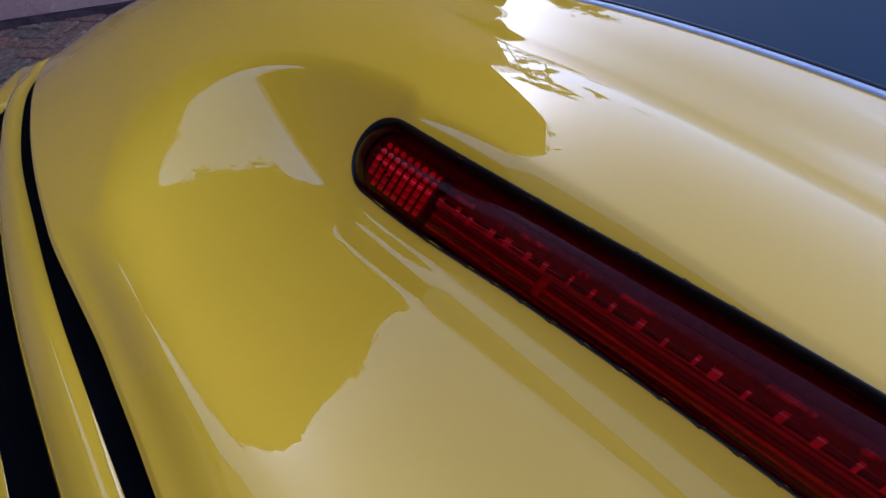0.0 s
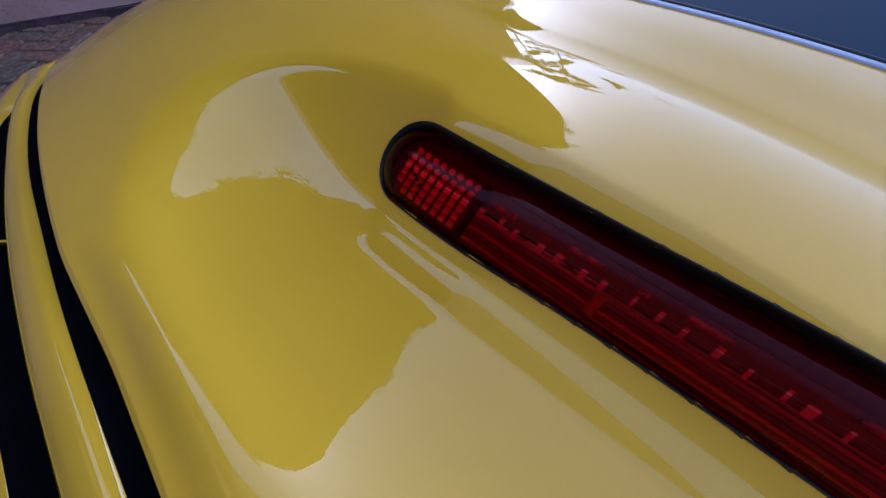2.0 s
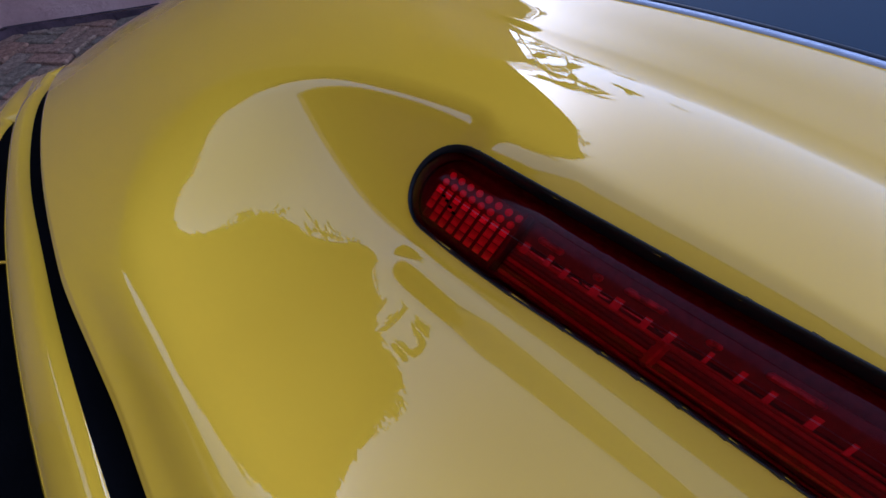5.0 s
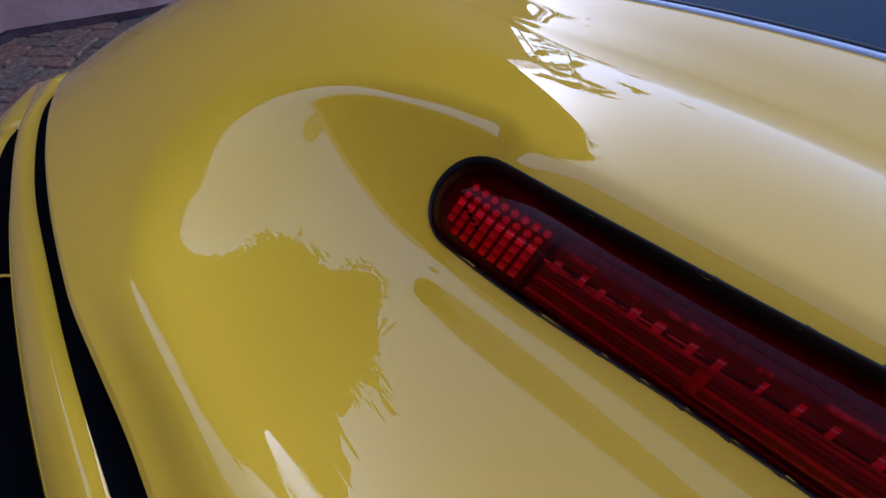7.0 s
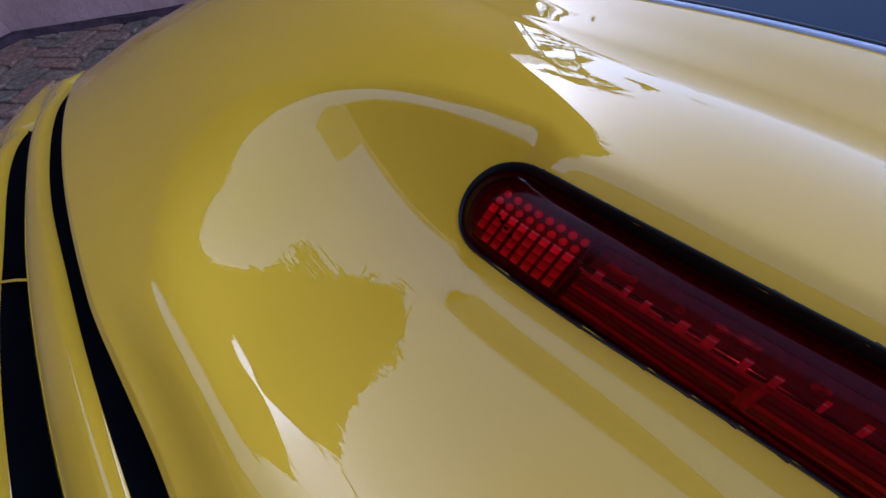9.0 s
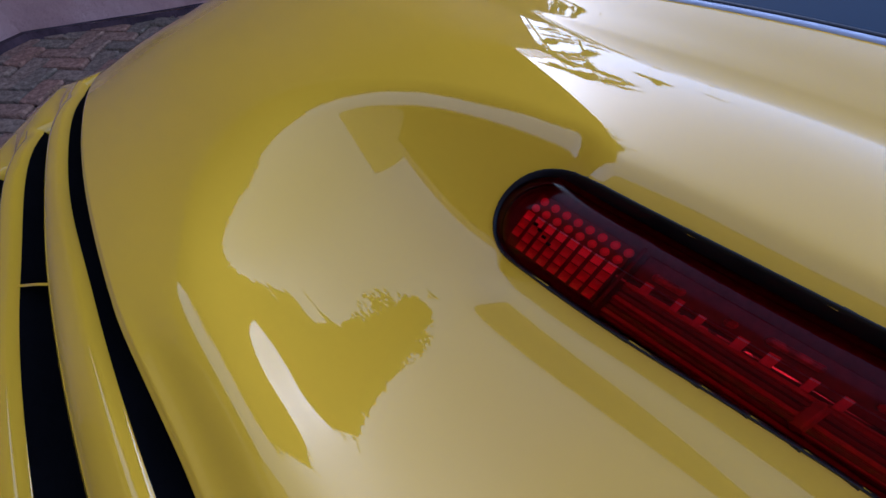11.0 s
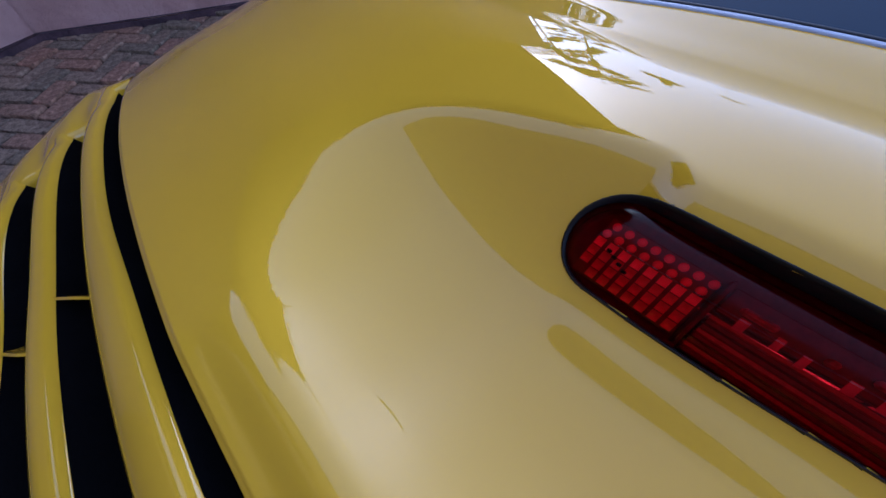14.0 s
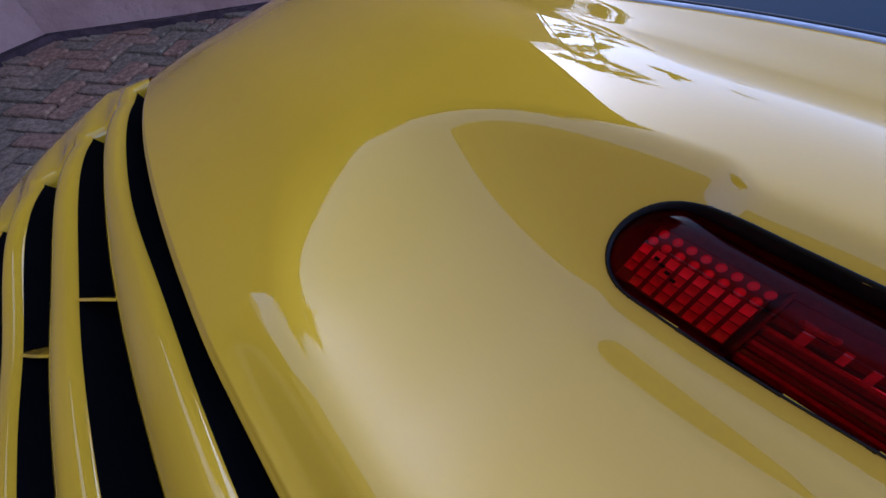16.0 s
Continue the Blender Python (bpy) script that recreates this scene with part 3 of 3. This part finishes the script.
def wall_mesh(name, a, d, length, z0, z1, out, depth, mat, nu=60, nz=40, wob=0.012):
    """A slightly uneven plastered wall face with thickness."""
    nrm = Vector((d.y, -d.x, 0))
    verts = []
    for i in range(nu + 1):
        for j in range(nz + 1):
            p = a + d * (length * i / nu)
            z = z0 + (z1 - z0) * (j / nz) ** 1.6
            q = out + wob * noise.noise(Vector((p.x * 2.2, p.y * 2.2, z * 2.2))) + wob * 0.4 * noise.noise(Vector((p.x * 9, p.y * 9, z * 9)))
            verts.append((p.x + nrm.x * q, p.y + nrm.y * q, z))
    faces = grid_faces(nu + 1, nz + 1)
    o = len(verts)
    for i in (0, nu):
        p = a + d * (length * i / nu)
        for z in (z0, z1):
            verts.append((p.x - nrm.x * depth, p.y - nrm.y * depth, z))
    nz1 = nz + 1
    faces += [(o, o + 1, o + 3, o + 2), (nz, o + 1, o + 3, nu * nz1 + nz), (0, nz, o + 1, o), (nu * nz1, o + 2, o + 3, nu * nz1 + nz)]
    return mesh_of(name, verts, faces, mat)


HOUSE_H = 2.62
part("wall", wall_mesh("wall", CORNER, D1, 3.2, 0.0, HOUSE_H, 0.0, 0.3, PLASTER), house)
part("wall", wall_mesh("wall", CORNER, D2, 3.4, 0.0, HOUSE_H, 0.0, -0.3, PLASTER), house)
part("skirting", wall_mesh("skirting", CORNER, D1, 3.2, -0.01, 0.030, 0.030, 0.02, SKIRT, 120, 4, 0.02), house, "dark damp skirting")
part("skirting", wall_mesh("skirting", CORNER, D2, 3.4, -0.01, 0.030, -0.030, -0.02, SKIRT, 120, 4, 0.02), house, "dark damp skirting")

# ---- canopy over the paving: dark boards with an edge of clay tiles ----
canopy = thing("canopy", "dark tiled canopy roof reaching out from the house", "canopy")
CZ = 2.60
CANOPY = [Vector((-0.93, 1.28, CZ)), Vector((-0.71, 0.90, CZ)), Vector((-0.896, -0.379, CZ)), Vector((-2.424, -1.645, CZ)), Vector((-0.934, -1.531, CZ)), Vector((-1.5, -3.0, CZ)), Vector((-5.0, -3.0, CZ)), Vector((-5.0, 4.46, CZ))]


def slab(name, poly, thick, mat):
    n = len(poly)
    verts = list(poly) + [p + Vector((0, 0, thick)) for p in poly]
    faces = [tuple(reversed(range(n))), tuple(range(n, 2 * n))] + [(i, (i + 1) % n, n + (i + 1) % n, n + i) for i in range(n)]
    return mesh_of(name, verts, faces, mat, False)



def stepped(a, b, count, jog, seed):
    """Corners of an edge that jogs in and out like laid tiles."""
    rng = random.Random(seed)
    d = (b - a) / count
    o = Vector((-d.y, d.x, 0)).normalized()
    out = []
    for k in range(count):
        j = jog * rng.uniform(0.5, 1.1)
        out += [a + d * k + o * (j - 0.4 * jog if k else 0), a + d * (k + 0.97) - o * 0.4 * jog]
    return out


EAVES = CANOPY[:1] + stepped(CANOPY[1], CANOPY[1].lerp(CANOPY[2], 0.62), 6, 0.11, 5) + CANOPY[2:]
part("deck_boards", slab("deck_boards", EAVES, 0.10, ROOF), canopy, "dark boarded underside")


def tile_mesh():
    """One curved clay tile, hollow side down."""
    verts, n = [], 8
    for r, z in ((0.085, 0.0), (0.070, 0.0)):
        for y in (0.0, 0.36):
            for k in range(n + 1):
                a = math.pi * k / n
                verts.append((r * math.cos(a), y, r * 0.62 * math.sin(a) + z))
    faces = []
    m = n + 1
    for k in range(n):
        faces += [(k, k + 1, m + k + 1, m + k), (2 * m + k, 3 * m + k, 3 * m + k + 1, 2 * m + k + 1), (k, 2 * m + k, 2 * m + k + 1, k + 1), (m + k, m + k + 1, 3 * m + k + 1, 3 * m + k)]
    return mesh_of("tile", verts, faces, ROOF)


tile = tile_mesh()
tile_rng = random.Random(3)
for p, q in zip(CANOPY[-1:] + CANOPY[1:3], CANOPY[:1] + CANOPY[2:4]):
    run = (q - p).length
    d = (q - p).normalized()
    inn = Vector((d.y, -d.x, 0))
    for k in range(int(run / 0.185)):
        c = p + d * (0.09 + k * 0.185) - inn * (0.0 + tile_rng.uniform(-0.02, 0.03)) + Vector((0, 0, 0.10))
        ob = part("tile", tile, canopy)
        ob.matrix_basis = pose(c.x, c.y, c.z, -6, 0, math.degrees(math.atan2(inn.y, inn.x)) - 90 + tile_rng.uniform(-3, 3))

# ---- unseen dark wall behind the car, added to darken reflections in paint and lens ----
rear_blocker = thing("house", "unseen dark wall added close behind the car to darken its reflections", "house")
BLOCKER_DARK = surface("blocker_dark", [(0.3, (0.055, 0.040, 0.032)), (0.7, (0.09, 0.066, 0.054))], 6.0, 0.9, 50, 0.5, 0.01)
part("wall", wall_mesh("wall", Vector((-1.28, -1.95, 0)), Vector((1, 0.0, 0)).normalized(), 6.4, 0.0, 4.396, 0.0, -0.3, BLOCKER_DARK, 30, 20), rear_blocker)


# ---- trees beyond the car's nose ----
def limb(verts, faces, p, q, r0, r1, n=7):
    d = (q - p).normalized()
    a = d.orthogonal().normalized()
    b = d.cross(a)
    o = len(verts)
    for c, r in ((p, r0), (q, r1)):
        verts += [c + a * r * math.cos(2 * math.pi * k / n) + b * r * math.sin(2 * math.pi * k / n) for k in range(n)]
    faces += [(o + k, o + (k + 1) % n, o + n + (k + 1) % n, o + n + k) for k in range(n)]


def tree(place, height, spread, crown_h, seed, label, bend=(0.0, 0.0), girth=0.05, arms=9, leaves=34, tiers=4):
    """An umbrella-shaped tree: bent trunk, limbs, and flat ragged sprays of small leaves."""
    rng = random.Random(seed)
    top = thing("tree", label, "tree", group="trees beyond the car")
    v, f = [], []
    p = Vector((0, 0, 0))
    r = girth
    stem = height - 0.2
    trunk = [p]
    for k in range(8):
        q = (k + 1) / 8
        c = Vector((bend[0] * math.sin(q * 4.4) * q, bend[1] * math.sin(q * 4.4) * q, stem * q))
        c += Vector((rng.uniform(-1, 1), rng.uniform(-1, 1), 0)) * 0.3 * girth
        limb(v, f, p, c, r, r * 0.92)
        p, r = c, r * 0.92
        trunk.append(p)
    tips = []
    for k in range(arms):
        a = k * 2.4 + rng.uniform(-0.4, 0.4)
        base = trunk[-1 - k % tiers]
        reach = spread * rng.uniform(0.5, 1.0) * (0.75 + 0.12 * (k % tiers))
        mid = base + Vector((math.cos(a) * reach * 0.45, math.sin(a) * reach * 0.45, crown_h * rng.uniform(0.25, 0.65)))
        end = mid + Vector((math.cos(a) * reach * 0.55, math.sin(a) * reach * 0.55, crown_h * rng.uniform(-0.25, 0.25)))
        limb(v, f, base, mid, r * 0.55, r * 0.32, 5)
        limb(v, f, mid, end, r * 0.32, r * 0.10, 5)
        tips += [(mid, a), (mid.lerp(end, 0.5), a), (end, a)]
    part("trunk", mesh_of("trunk", v, f, BARK), top)
    lv, lf = [], []
    for c, along in tips:
        for k in range(leaves):
            g = rng.gauss(0, 0.17) * spread
            h = rng.gauss(0, 0.07) * spread
            x = c + Vector((math.cos(along) * g - math.sin(along) * h, math.sin(along) * g + math.cos(along) * h, rng.gauss(0, 0.05) * crown_h - 0.10 * abs(g)))
            a = along + rng.uniform(-0.8, 0.8)
            u = Vector((math.cos(a), math.sin(a), rng.uniform(-0.4, 0.2))) * spread * 0.075
            w = Vector((-math.sin(a), math.cos(a), rng.uniform(-0.6, 0.6))) * spread * 0.032
            o = len(lv)
            lv += [x - u, x + w, x + u, x - w]
            lf.append((o, o + 1, o + 2, o + 3))
    part("crown", mesh_of("crown", lv, lf, LEAF, False), top)
    top.matrix_basis = pose(*place, 0, 0, 0)
    return top


def at_bearing(az, dist):
    return (math.cos(radians(az)) * dist, math.sin(radians(az)) * dist, 0)


tree(at_bearing(121.0, 6.5), 5.3, 0.78, 0.34, 11, "slender tree with flat feathery sprays of green leaves", (0.07, 0.10), 0.036, 17, 36)
tree(at_bearing(127.5, 6.8), 5.3, 0.78, 0.34, 12, "slender tree with a leaning trunk and feathery sprays", (-0.06, -0.10), 0.038, 17, 36)
tree(at_bearing(111.0, 8.0), 5.15, 0.60, 0.34, 13, "thin young tree with a forked tuft of leaves", (0.02, 0.02), 0.006, 3, 110, 1)
tree(at_bearing(102.0, 8.0), 5.30, 0.30, 0.18, 14, "thin young tree with a small tuft at its tip", (0.02, 0.02), 0.006, 2, 80, 1)

# ---- lattice fence past the end of the house wall ----
fence = thing("lattice_fence", "low weathered timber lattice along the top of the house wall", "fence")
F0 = CORNER + D1 * 0.9
FW, FZ0, FZ1 = 2.6, HOUSE_H, HOUSE_H + 0.20
TIMBER = surface("weathered_timber", [(0.3, (0.10, 0.075, 0.055)), (0.7, (0.18, 0.14, 0.11))], 10, 0.85, 80, 0.5, 0.004)


def bar_mesh(name, p, q, t, mat):
    v, f = [], []
    limb(v, f, p, q, t, t, 4)
    return mesh_of(name, v, f, mat, False)


for k in range(int((FW + 0.2) / 0.04)):
    a = -0.2 + k * 0.04
    for sgn in (1, -1):
        p0, p1 = (a, FZ0), (a + (FZ1 - FZ0), FZ1)
        if sgn < 0:
            p0, p1 = (a + (FZ1 - FZ0), FZ0), (a, FZ1)
        # clip to the panel
        def clip(p, q):
            if p[0] > q[0]:
                p, q = q, p
            if q[0] <= 0 or p[0] >= FW:
                return None
            m = (q[1] - p[1]) / (q[0] - p[0])
            if p[0] < 0:
                p = (0, p[1] - m * p[0])
            if q[0] > FW:
                q = (FW, q[1] - m * (q[0] - FW))
            return p, q
        c = clip(p0, p1)
        if c and c[1][0] - c[0][0] > 0.02:
            (x0, z0), (x1, z1) = c
            part("slat", bar_mesh("slat", F0 + D1 * x0 + Vector((0, 0, z0)), F0 + D1 * x1 + Vector((0, 0, z1)), 0.0055, TIMBER), fence)
for x in (0.0, FW):
    part("post", bar_mesh("post", F0 + D1 * x + Vector((0, 0, FZ0 - 0.02)), F0 + D1 * x + Vector((0, 0, FZ1 + 0.02)), 0.02, TIMBER), fence)

# ---- creeper along the canopy's edge ----
creeper = thing("creeper", "leafy creeper trailing over the canopy's tiled edge", "creeper", kind="stuff")
cr = random.Random(21)
lv, lf = [], []
EDGES = [(CANOPY[1], CANOPY[2], 0.62, 1.02, 16), (CANOPY[2], CANOPY[3], 0.0, 0.40, 9), (CANOPY[0], CANOPY[1], 0.0, 1.0, 3)]
spots = [(p.lerp(q, cr.uniform(a0, a1)), (q - p).normalized()) for p, q, a0, a1, count in EDGES for _ in range(count)]
for spot, along in spots:
    c = spot + Vector((-along.y, along.x, 0)) * cr.uniform(-0.05, 0.05) + Vector((0, 0, cr.uniform(0.0, 0.14)))
    for k in range(26):
        x = c + Vector((cr.gauss(0, 0.038), cr.gauss(0, 0.038), cr.gauss(0, 0.025)))
        a = cr.uniform(0, 6.28)
        u = Vector((math.cos(a), math.sin(a), cr.uniform(-0.6, 0.6))) * 0.020
        w = Vector((-math.sin(a), math.cos(a), cr.uniform(-0.4, 0.4))) * 0.009
        o = len(lv)
        lv += [x - u, x + w, x + u, x - w]
        lf.append((o, o + 1, o + 2, o + 3))
part("leaves", mesh_of("leaves", lv, lf, LEAF, False), creeper)
